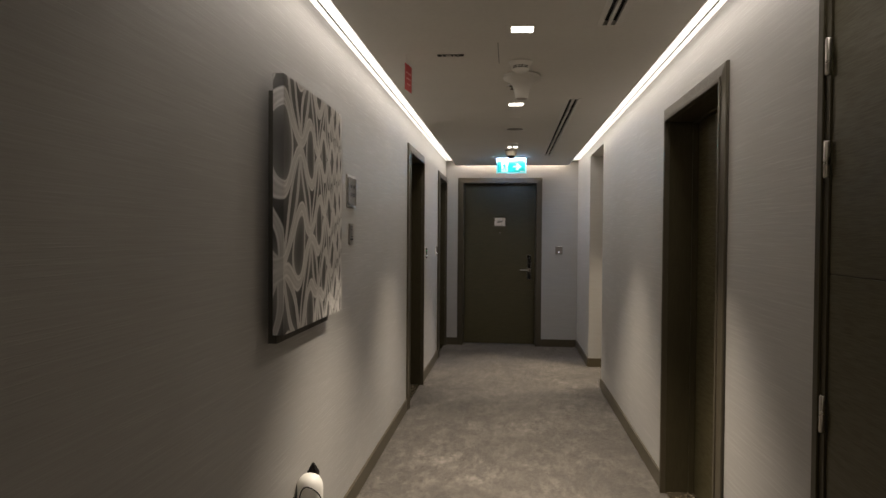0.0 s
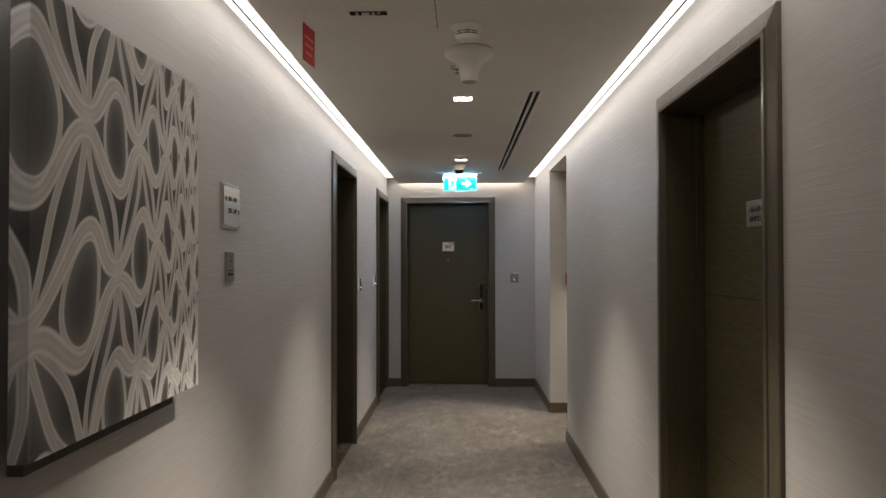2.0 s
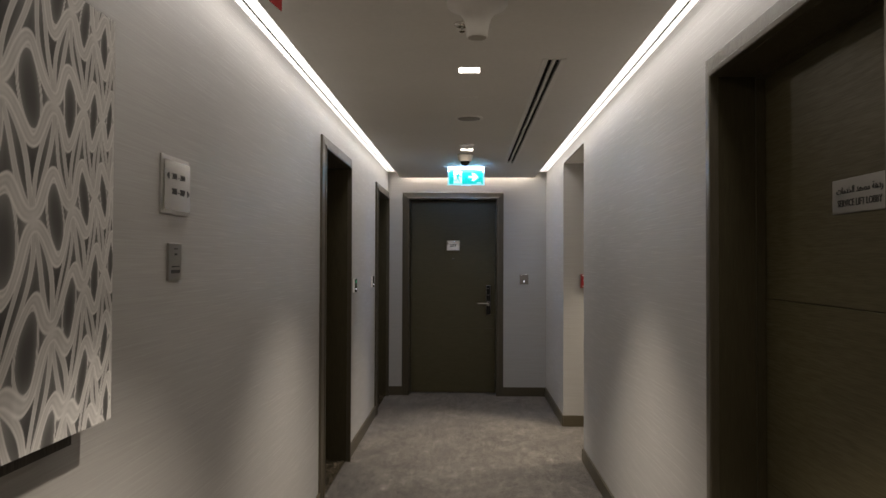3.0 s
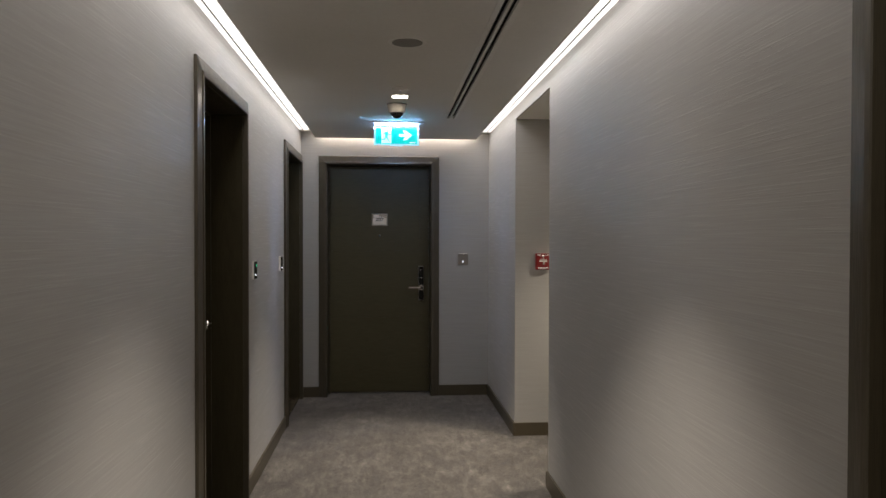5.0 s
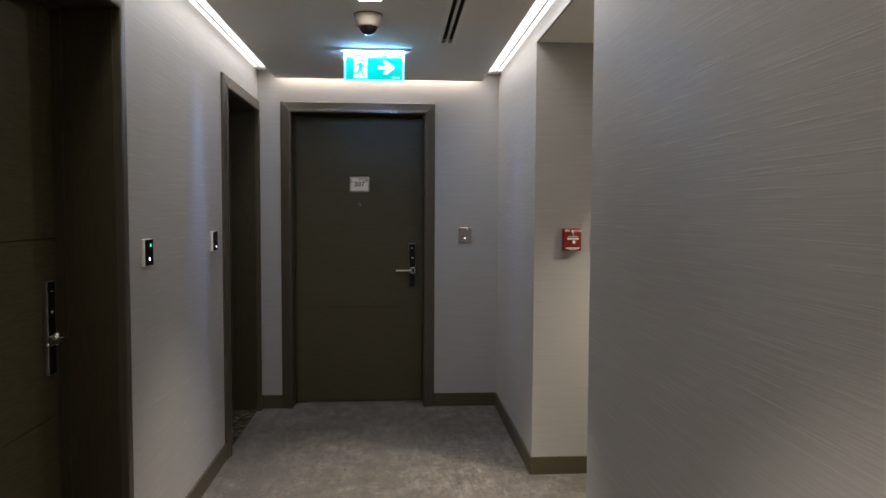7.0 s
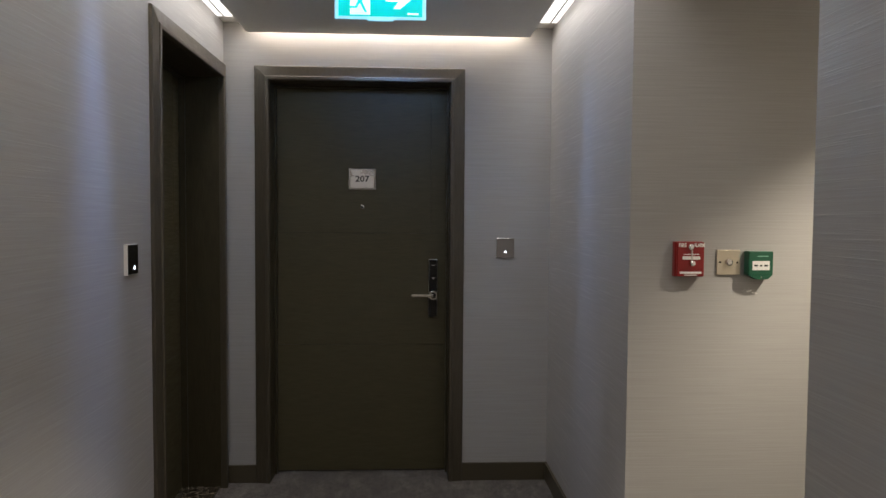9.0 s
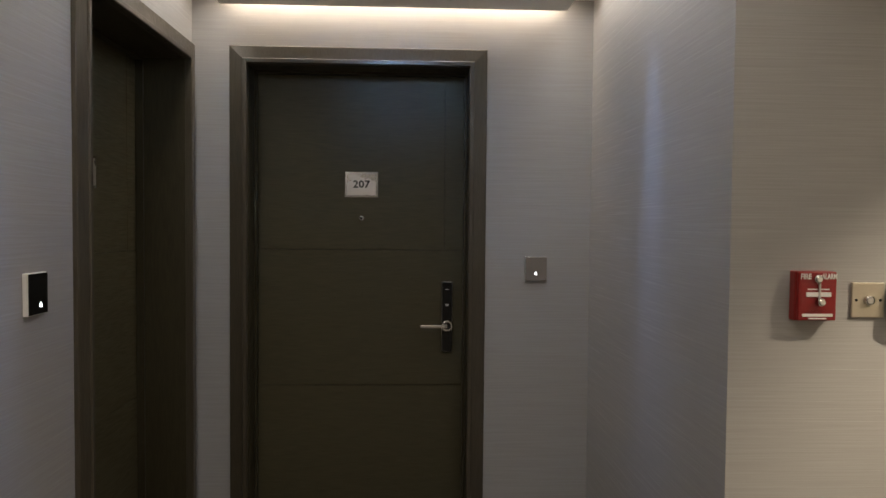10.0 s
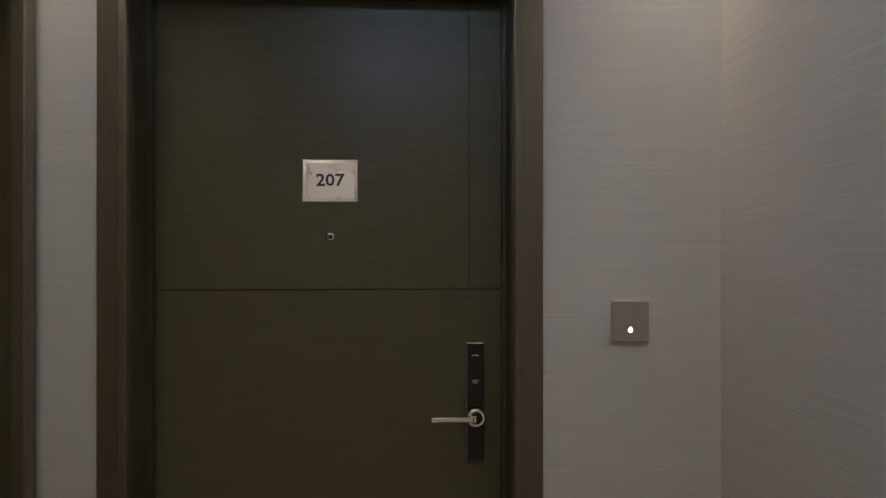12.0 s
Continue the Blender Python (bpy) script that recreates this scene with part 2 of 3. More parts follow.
# ---------------- mesh helpers ----------------
def box_into(bm, x0, x1, y0, y1, z0, z1, bevel=0.0):
    made = bmesh.ops.create_cube(bm, size=1.0)["verts"]
    for v in made:
        v.co = Vector(((x0 + x1) / 2 + v.co.x * abs(x1 - x0), (y0 + y1) / 2 + v.co.y * abs(y1 - y0), (z0 + z1) / 2 + v.co.z * abs(z1 - z0)))
    if bevel:
        edges = list({e for v in made for e in v.link_edges})
        bmesh.ops.bevel(bm, geom=edges, offset=bevel, segments=2, profile=0.5, affect="EDGES", clamp_overlap=True)
    return bm


def box(x0, x1, y0, y1, z0, z1, bevel=0.0):
    return box_into(bmesh.new(), x0, x1, y0, y1, z0, z1, bevel)


def lathe(profile, steps=32, axis="Z", at=(0, 0, 0)):
    """Turns (radius, height) pairs round an axis."""
    bm = bmesh.new()
    rings = []
    for r, h in profile:
        ring = []
        for i in range(steps):
            a = 2 * math.pi * i / steps
            p = (r * math.cos(a), r * math.sin(a), h)
            if axis == "Y":
                p = (p[0], h, p[1])
            ring.append(bm.verts.new(Vector(p) + Vector(at)))
        rings.append(ring)
    for a, b in zip(rings, rings[1:]):
        for i in range(steps):
            bm.faces.new((a[i], a[(i + 1) % steps], b[(i + 1) % steps], b[i]))
    bm.faces.new(rings[0])
    bm.faces.new(rings[-1][::-1])
    bmesh.ops.recalc_face_normals(bm, faces=bm.faces)
    for f in bm.faces:
        f.smooth = len(f.verts) == 4
    return bm


def prism(points, y0, y1):
    """A flat outline in x and z, thick along y."""
    bm = bmesh.new()
    a = [bm.verts.new((x, y0, z)) for x, z in points]
    b = [bm.verts.new((x, y1, z)) for x, z in points]
    n = len(points)
    bm.faces.new(a)
    bm.faces.new(b[::-1])
    for i in range(n):
        bm.faces.new((a[i], b[i], b[(i + 1) % n], a[(i + 1) % n]))
    bmesh.ops.recalc_face_normals(bm, faces=bm.faces)
    return bm


def part(name, bm, material, parent=None, label=""):
    me = bpy.data.meshes.new(name)
    bm.to_mesh(me)
    bm.free()
    me.materials.append(material)
    ob = new(name, me)
    if parent:
        ob.parent = parent
    return tagged(ob, label)


def empty(name, m, label, category="", group="", kind=""):
    ob = new(name)
    ob.empty_display_size = 0.1
    ob.matrix_world = m
    return tagged(ob, label, category, group, kind)


def writing(name, text, size, x, y, z, material, parent, wide=1.0, depth=0.0006, bold=0.0):
    """Letters that face along -y, centred on x and z, set into a mesh."""
    cu = bpy.data.curves.new(name, "FONT")
    cu.body, cu.size, cu.align_x, cu.align_y, cu.extrude, cu.resolution_u, cu.offset = text, size, "CENTER", "CENTER", depth, 2, bold
    tmp = new("letters", cu)
    me = bpy.data.meshes.new_from_object(tmp.evaluated_get(bpy.context.evaluated_depsgraph_get()))
    bpy.data.objects.remove(tmp)
    me.transform(Matrix.Translation((x, y, z)) @ pose(0, 0, 0, 90, 0, 0) @ Matrix.Diagonal((wide, 1, 1, 1)))
    me.materials.clear()
    me.materials.append(material)
    me.name = name
    ob = new(name, me)
    ob.parent = parent
    return ob


def structure(name, bm, material, label=""):
    return tagged(part(name, bm, material), label, kind="structure")


# ---------------- the shell ----------------
HEAD = 2.18
DOORS_W = ((6.62, 0.93), (9.13, 0.93))
DOORS_E = ((3.88, 1.035), (1.87, 1.06))


HEADS = {3.88: 2.142}


def side_wall(name, x0, x1, y_from, y_to, openings):
    bm = bmesh.new()
    y = y_from
    for c, w in sorted(openings):
        box_into(bm, x0, x1, y, c - w / 2, 0, TOP)
        box_into(bm, x0, x1, c - w / 2, c + w / 2, HEADS.get(c, HEAD), TOP)
        y = c + w / 2
    if y < y_to:
        box_into(bm, x0, x1, y, y_to, 0, TOP)
    return structure(name, bm, WALLPAPER, "grey silky wallpaper with fine horizontal threads")


side_wall("wall_west", WEST - 0.28, WEST, SOUTH, NORTH + 0.3, DOORS_W)
side_wall("wall_east", EAST, EAST + 0.28, SOUTH, ALC_S - 0.2, DOORS_E)
structure("wall_east_pier", box(EAST, 3.2, ALC_S - 0.2, ALC_S, 0, TOP), WALLPAPER, "grey wallpapered wall end beside the side passage")
structure("wall_passage", box(EAST, 3.2, ALC_N, NORTH + 0.3, 0, TOP), WALLPAPER, "grey wallpapered wall with horizontal threads beside the passage")
# added out of view to shut the side passage
structure("wall_passage_end", box(3.2, 3.4, ALC_S - 0.3, NORTH + 0.3, 0, TOP), WALLPAPER, "unseen grey wallpapered wall added to end the side passage")
# added out of view to close the space; the corridor itself goes on
structure("wall_south", box(WEST - 0.28, EAST + 0.28, SOUTH - 0.2, SOUTH, 0, TOP), WALLPAPER, "unseen plain grey wallpapered wall added to close the corridor")
DC, DW = 0.056, 0.985
bm = bmesh.new()
box_into(bm, WEST, DC - DW / 2, NORTH, NORTH + 0.28, 0, TOP)
box_into(bm, DC + DW / 2, EAST, NORTH, NORTH + 0.28, 0, TOP)
box_into(bm, DC - DW / 2, DC + DW / 2, NORTH, NORTH + 0.28, HEAD, TOP)
structure("wall_north", bm, WALLPAPER, "grey wallpapered end wall round the room door")
structure("header", box(EAST, EAST + 0.012, ALC_S, ALC_N, SOFFIT, TOP), WALLPAPER, "grey wallpapered strip over the side passage")
structure("floor", box(-1.0, 3.4, SOUTH - 0.2, NORTH + 0.3, -0.1, 0), CARPET, "mottled grey-brown cut-pile carpet")
structure("ceiling_upper", box(-1.0, EAST + 0.14, SOUTH - 0.2, NORTH + 0.3, TOP, TOP + 0.1), CEILING, "white painted ceiling above the cove")
structure("ceiling_passage", box(EAST + 0.012, 3.2, ALC_S, ALC_N, SOFFIT, SOFFIT + 0.09), CEILING, "painted ceiling of the side passage")

# dropped ceiling panel with slots cut for the air grilles
SLOTS = ((0.572, 0.652, 1.2, 3.43), (0.572, 0.652, 5.10, 8.45))
bm = bmesh.new()
box_into(bm, LIP_W, SLOTS[0][0], SOUTH, LIP_N, CEIL, CEIL + 0.02)
box_into(bm, SLOTS[0][1], LIP_E, SOUTH, LIP_N, CEIL, CEIL + 0.02)
y = SOUTH
for x0, x1, y0, y1 in SLOTS:
    box_into(bm, x0, x1, y, y0, CEIL, CEIL + 0.02)
    y = y1
box_into(bm, SLOTS[0][0], SLOTS[0][1], y, LIP_N, CEIL, CEIL + 0.02)
structure("ceiling_panel", bm, CEILING, "dropped matt ceiling panel with cove gaps on its edges")

# LED profile in the upper ceiling beside each wall
# the narrow strips against the walls glow to stand in for lit ceiling
for x0, x1 in ((WEST + 0.038, LIP_W + 0.012), (LIP_E - 0.012, EAST - 0.038), (WEST + 0.001, WEST + 0.028), (EAST - 0.028, EAST - 0.001)):
    structure("cove_bright_strip", box(x0, x1, COVE_START, NORTH - 0.12, TOP - 0.004, TOP - 0.0005), COVEGLOW, "glowing cove strip: frosted light by the panel, imitated lit ceiling by the wall")
for x0 in (WEST + 0.028, EAST - 0.038):
    structure("cove_groove", box(x0, x0 + 0.010, COVE_START, NORTH - 0.12, TOP - 0.003, TOP - 0.0005), GROOVE, "thin grey shadow gap in the cove")
for x0, x1 in ((WEST, LIP_W), (LIP_E, EAST)):
    structure("cove_stop", box(x0, x1, SOUTH, COVE_START, CEIL, TOP), CEILING, "painted ceiling where the cove ends")


def base_run(x0, x1, y0, y1):
    bm = box(x0, x1, y0, y1, 0, 0.098, 0.002)
    return structure("baseboard", bm, BASE, "olive-brown painted baseboard")


T = 0.013
CW = 0.068
edges = [SOUTH] + [v for c, w in DOORS_W for v in (c - w / 2 - CW, c + w / 2 + CW)]
for a, b in zip(edges[0::2], edges[1::2]):
    base_run(WEST, WEST + T, a, b)
edges = [SOUTH] + [v for c, w in sorted(DOORS_E) for v in (c - w / 2 - CW, c + w / 2 + CW)] + [ALC_S]
for a, b in zip(edges[0::2], edges[1::2]):
    base_run(EAST - T, EAST, a, b)
base_run(EAST - T, EAST, ALC_N - T, NORTH - T)
base_run(EAST, 3.2, ALC_N - T, ALC_N)
base_run(EAST - T, 3.2, ALC_S, ALC_S + T)
base_run(WEST + 0.004, DC - DW / 2 - CW, NORTH - T, NORTH)
base_run(DC + DW / 2 + CW, EAST, NORTH - T, NORTH)


# ---------------- doors ----------------
def lock(parent, x, y, side=1):
    body = part("lock", box(x - 0.0245, x + 0.0245, y - 0.016, y, 0.887, 1.214, 0.003), GUNMETAL, parent, "black card lock in a thin steel frame")
    part("glass_face", box(x - 0.0228, x + 0.0228, y - 0.0185, y - 0.0155, 0.8895, 1.2115, 0.001), BLACK, body, "glossy black lock face")
    part("hub", lathe(((0.023, -0.030), (0.027, -0.026), (0.027, 0.0)), 28, "Y", (x, y - 0.016, 1.012)), CHROME, body)
    part("hub_cap", lathe(((0.016, -0.0325), (0.018, -0.0295)), 24, "Y", (x, y - 0.016, 1.012)), BLACK, body)
    bm = box(x - 0.125 * side, x - 0.006 * side, y - 0.064, y - 0.052, 1.004, 1.020, 0.004)
    box_into(bm, x - 0.016, x + 0.002, y - 0.062, y - 0.044, 1.002, 1.022, 0.004)
    part("lever", bm, CHROME, body, "polished chrome lever handle")
    grey = LABEL
    bm = box(x - 0.009, x + 0.009, y - 0.0192, y - 0.0184, 1.178, 1.181)
    box_into(bm, x - 0.009, x + 0.009, y - 0.0192, y - 0.0184, 1.108, 1.111)
    box_into(bm, x - 0.006, x + 0.006, y - 0.0192, y - 0.0184, 1.102, 1.105)
    part("marking", bm, grey, body)
    return body


def room_door(name, m, width, depth, number="", label="", card_lock=True, marble=False, top=HEAD, side=1):
    """Origin on the wall face at the floor, x to the right, y into the wall."""
    d = empty(name, m, label, "door", kind="structure")
    h = width / 2
    # casing: flat outer board with a stepped inner bead, mitred by butting the head over the legs
    frame = bmesh.new()
    section = ((-0.008, 0.004), (-0.008, -0.023), (-0.005, -0.026), (0.010, -0.026), (0.013, -0.023), (0.013, -0.0205), (0.0145, -0.0205), (CW - 0.003, -0.0145), (CW, -0.012), (CW, 0.0))
    rows = [[frame.verts.new(p) for p in ((-h - o, y, 0), (-h - o, y, top + o), (h + o, y, top + o), (h + o, y, 0))] for o, y in section]
    for a, b in zip(rows, rows[1:] + rows[:1]):
        for k in range(3):
            frame.faces.new((a[k], a[k + 1], b[k + 1], b[k]))
    frame.faces.new([r[0] for r in rows])
    frame.faces.new([r[3] for r in rows][::-1])
    bmesh.ops.recalc_face_normals(frame, faces=frame.faces)
    part("casing", frame, TRIM, d, "olive-dark stained moulded wood casing")
    jamb = bmesh.new()
    for s in (-1, 1):
        box_into(jamb, s * (h - 0.010), s * h, 0.004, depth + 0.05, 0, top)
        box_into(jamb, s * (h - 0.020), s * (h - 0.010), depth - 0.034, depth - 0.003, 0, top - 0.010)
    box_into(jamb, -h + 0.010, h - 0.010, 0.004, depth + 0.05, top - 0.010, top)
    box_into(jamb, -h + 0.020, h - 0.020, depth - 0.034, depth - 0.003, top - 0.020, top - 0.010)
    part("jamb", jamb, WOOD_V, d, "dark stained wood lining of the doorway")
    leaf = part("leaf", box(-h + 0.012, h - 0.012, depth + 0.004, depth + 0.048, 0.008, top - 0.013), WOOD_V, d, "dark stained oak door leaf")
    g = 0.0018
    splits = ((-h + 0.012, h - 0.012, 0.008, 0.73 - g), (-h + 0.012, h - 0.012, 0.73 + g, 1.36 - g),
              (-h + 0.012, 0.385 * width / 0.985 - g, 1.36 + g, top - 0.013), (0.385 * width / 0.985 + g, h - 0.012, 1.36 + g, top - 0.013))
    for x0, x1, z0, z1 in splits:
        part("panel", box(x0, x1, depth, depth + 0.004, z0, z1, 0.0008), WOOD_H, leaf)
    if card_lock:
        lock(d, side * (h - 0.093), depth, side)
    if number:
        plate = part("number_plate", box(-0.077, 0.077, depth - 0.007, depth, 1.601, 1.720, 0.003), CHROME, d, "polished steel room number plate")
        part("plate_face", box(-0.066, 0.066, depth - 0.0085, depth - 0.0065, 1.612, 1.710, 0.001), STEEL, plate)
        writing("number", number, 0.047, 0, depth - 0.0092, 1.661, INK, plate, 1.1, bold=0.0011)
        hole = part("peephole", lathe(((0.008, -0.006), (0.013, -0.004), (0.013, 0.0)), 24, "Y", (0.0, depth, 1.506)), CHROME, d, "round chrome peephole")
        part("lens", lathe(((0.002, -0.0075), (0.007, -0.0058)), 20, "Y", (0.0, depth, 1.506)), BLACK, hole)
    if marble:
        part("threshold", box(-h + 0.012, h - 0.012, 0.01, depth - 0.002, 0, 0.012, 0.002), STONE, d, "dark polished stone threshold strip")
    return d


DARKDOOR = "dark-stained oak room door, closed, with card lock in a moulded casing"
room_door("door_north", pose(DC, NORTH, 0), DW, 0.15, "207", DARKDOOR)
room_door("door_west_far", pose(WEST, 9.13, 0, 0, 0, 90), 0.93, 0.21, "206", DARKDOOR + ", near the end wall", marble=True, side=-1)
room_door("door_west_near", pose(WEST, 6.62, 0, 0, 0, 90), 0.93, 0.21, "205", DARKDOOR, marble=True)
lift = room_door("door_east", pose(EAST, 3.88, 0, 0, 0, -90), 1.035, 0.165, "", "dark-stained oak lobby door, closed, with a lettered steel sign", card_lock=False, marble=True, top=2.142)
sign = part("lobby_sign", box(-0.055, 0.215, 0.160, 0.165, 1.619, 1.714, 0.002), DULL, lift, "brushed steel lobby sign plate")
writing("lettering", "SERVICE LIFT LOBBY", 0.027, 0.08, 0.1592, 1.646, INK, sign, 0.86)
SCRIPT = "\u0631\u062f\u0647\u0629 \u0645\u0635\u0639\u062f \u0627\u0644\u062e\u062f\u0645\u0627\u062a"
JOINED = {"\u0631": (0xFEAD, 0), "\u062f": (0xFEA9, 0), "\u0629": (0xFE93, 0), "\u0627": (0xFE8D, 0), "\u0647": (0xFEE9, 1),
          "\u0645": (0xFEE1, 1), "\u0635": (0xFEB9, 1), "\u0639": (0xFEC9, 1), "\u0644": (0xFEDD, 1), "\u062e": (0xFEA5, 1), "\u062a": (0xFE95, 1)}


def shaped(text):
    """Joined forms of the script, turned round to run from left to right."""
    out = ""
    for i, c in enumerate(text):
        if c not in JOINED:
            out += c
            continue
        form, both = JOINED[c]
        before = i > 0 and text[i - 1] in JOINED and JOINED[text[i - 1]][1]
        after = both and i + 1 < len(text) and text[i + 1] in JOINED
        out += chr(form + (3 if before and after else 2 if after else 1 if before else 0))
    return out[::-1]


writing("lettering", shaped(SCRIPT), 0.026, 0.08, 0.1592, 1.681, INK, sign, 1.0)
part("pull_handle", lathe(((0.010, 0.9), (0.011, 0.905), (0.011, 1.195), (0.010, 1.2)), 16, "Z", (0.43, 0.12, 0)), CHROME, lift)

# store cupboard door flush with the corridor wall, on exposed hinges
service = empty("door_service", pose(EAST, 1.87, 0, 0, 0, -90), "dark-stained flush service door on exposed steel hinges", "door", kind="structure")
bm = bmesh.new()
for s in (-1, 1):
    box_into(bm, s * 0.53, s * 0.565, -0.012, 0.0, 0, 2.40, 0.002)
    box_into(bm, s * 0.50, s * 0.53, -0.004, 0.06, 0, HEAD)
part("frame", bm, WOOD_V, service, "dark wood door frame")
sleaf = part("leaf", box(-0.497, 0.497, 0.006, 0.05, 0.008, HEAD - 0.006), WOOD_V, service)
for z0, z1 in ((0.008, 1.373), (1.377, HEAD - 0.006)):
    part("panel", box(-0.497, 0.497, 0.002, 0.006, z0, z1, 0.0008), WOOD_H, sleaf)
for z in (0.975, 1.70, 1.99):
    hinge = part("hinge", lathe(((0.0065, z - 0.052), (0.008, z - 0.05), (0.008, z + 0.05), (0.0065, z + 0.052)), 12, "Z", (-0.503, -0.010, 0)), STEEL, service, "steel butt hinge")
    part("hinge_leaf", box(-0.525, -0.503, -0.0065, -0.004, z - 0.05, z + 0.05), STEEL, hinge)


# ---------------- ceiling fittings ----------------
# the first fitting belongs to the added, unseen downlight
for x, y in DOWNLIGHTS:
    d = empty("downlight", pose(x, y, CEIL), "square recessed downlight with a glowing diffuser in the ceiling", "downlight", "ceiling downlights")
    bm = bmesh.new()
    for a, b, c, e in ((-0.056, 0.056, -0.056, -0.049), (-0.056, 0.056, 0.049, 0.056), (-0.056, -0.049, -0.049, 0.049), (0.049, 0.056, -0.049, 0.049)):
        box_into(bm, a, b, c, e, -0.003, 0.0)
    part("trim_ring", bm, WHITE, d)
    part("diffuser", box(-0.049, 0.049, -0.036, 0.036, -0.002, 0.0), LAMP, d, "glowing white lamp face")
d = empty("downlight", pose(2.25, 7.55, SOFFIT), "square recessed downlight in the side passage ceiling", "downlight", "ceiling downlights")
part("trim_ring", box(-0.056, 0.056, -0.056, 0.056, -0.002, 0.0), WHITE, d)
part("diffuser", box(-0.049, 0.049, -0.049, 0.049, -0.0045, -0.002), LAMP, d, "glowing white lamp face")

for x0, x1, y0, y1 in SLOTS:
    g = empty("air_grille", pose((x0 + x1) / 2, y0, CEIL), "white linear slot air grille with two dark slots in the ceiling", "air grille", "ceiling air grilles")
    L, w = y1 - y0, (x1 - x0) / 2
    part("plenum", box(-w, w, 0, L, 0.018, 0.022), DARK, g)
    bm = bmesh.new()
    for a, b in ((-w - 0.012, -w + 0.012), (-0.007, 0.007), (w - 0.012, w + 0.012)):
        box_into(bm, a, b, 0, L, -0.003, 0.012)
    box_into(bm, -w - 0.012, w + 0.012, -0.014, 0.0, -0.003, 0.004)
    box_into(bm, -w - 0.012, w + 0.012, L, L + 0.014, -0.003, 0.004)
    part("slot_frame", bm, WHITE, g)

# smoke detector
d = empty("smoke_detector", pose(0.238, 4.06, CEIL), "round white smoke detector on the ceiling", "smoke detector")
part("base", lathe(((0.040, -0.025), (0.049, -0.024), (0.056, -0.016), (0.062, -0.006), (0.062, 0.0)), 36), WHITE, d)
part("chamber", lathe(((0.022, -0.056), (0.034, -0.053), (0.043, -0.046), (0.0475, -0.0385), (0.046, -0.0375)), 36), WHITE, d)
part("slot_ring", lathe(((0.043, -0.0385), (0.0435, -0.024)), 36), DARK, d, "dark intake slots")
part("ring", lathe(((0.044, -0.0325), (0.0485, -0.0325), (0.049, -0.0300), (0.044, -0.0295)), 36), WHITE, d)
bm = bmesh.new()
for i in range(8):
    a = 2 * math.pi * (i + 0.5) / 8
    box_into(bm, 0.045 * math.cos(a) - 0.002, 0.045 * math.cos(a) + 0.002, 0.045 * math.sin(a) - 0.002, 0.045 * math.sin(a) + 0.002, -0.039, -0.024)
tagged(part("rib", bm, WHITE, d), kind="stuff")

# bell-shaped fitting
d = empty("bell_fitting", pose(0.250, 4.36, CEIL), "white flared bell-shaped ceiling fitting", "ceiling fitting")
part("bell", lathe(((0.033, -0.138), (0.037, -0.132), (0.0385, -0.115), (0.042, -0.092), (0.050, -0.068), (0.064, -0.050), (0.084, -0.037), (0.102, -0.029), (0.1065, -0.022), (0.1065, -0.012), (0.102, -0.003), (0.096, 0.0)), 40), WHITE, d)
part("end_cap", lathe(((0.020, -0.1405), (0.031, -0.1395), (0.033, -0.1378)), 32), SHELL, d)

d = empty("sprinkler", pose(0.195, 4.62, CEIL), "small chrome sprinkler head in the ceiling", "sprinkler")
part("escutcheon", lathe(((0.016, -0.012), (0.030, -0.006), (0.032, 0.0)), 24), CHROME, d)
part("deflector", lathe(((0.012, -0.030), (0.013, -0.028), (0.004, -0.027), (0.004, -0.012)), 16), CHROME, d)

d = empty("cover_plate", pose(0.225, 5.85, CEIL), "small flat white blanking plate on the ceiling", "cover plate")
part("plate", box(-0.045, 0.045, -0.045, 0.045, -0.004, 0.0, 0.0015), CEILING, d)

d = empty("ceiling_speaker", pose(0.226, 6.40, CEIL), "round white flush ceiling loudspeaker with a pale rim", "loudspeaker")
part("rim", lathe(((0.070, -0.003), (0.082, -0.007), (0.088, -0.004), (0.090, 0.0)), 40), WHITE, d)
part("grille", lathe(((0.030, -0.0055), (0.072, -0.0045), (0.074, -0.001)), 40), make_paint("speaker_mesh", (0.30, 0.29, 0.27), 0.7, 600.0, 0.5), d, "perforated grey mesh")

d = empty("sprinkler", pose(0.212, 7.42, CEIL), "small white sprinkler head in the ceiling", "sprinkler")
part("escutcheon", lathe(((0.030, -0.014), (0.052, -0.008), (0.055, 0.0)), 24), WHITE, d)
part("deflector", lathe(((0.018, -0.034), (0.019, -0.032), (0.006, -0.030), (0.006, -0.012)), 16), WHITE, d)

# security camera
d = empty("security_camera", pose(0.196, 7.93, CEIL), "cream dome security camera on the ceiling", "security camera")
part("housing", lathe(((0.050, -0.060), (0.056, -0.056), (0.064, -0.012), (0.066, -0.004), (0.066, 0.0)), 36), SHELL, d, "cream plastic housing")
part("dome", lathe(((0.004, -0.096), (0.022, -0.092), (0.036, -0.080), (0.044, -0.064), (0.045, -0.058)), 36), BLACK, d, "dark tinted glass dome")
part("gasket", lathe(((0.068, -0.004), (0.069, -0.0005)), 36), DARK, d)

# access hatch joint and small maker's strip
d = empty("ceiling_hatch", pose(0.06, 3.88, CEIL), "flush painted ceiling access hatch with a thin dark joint", "ceiling hatch")
part("joint", box(0.062, 0.0645, -0.20, 0.20, -0.0010, 0.0), DARK, d)
d = empty("access_vent", pose(-0.123, 3.90, CEIL), "narrow recessed metal slot vent in the ceiling", "vent")
part("backing", box(-0.068, 0.068, -0.018, 0.018, -0.002, 0.0), DARK, d)
bm = bmesh.new()
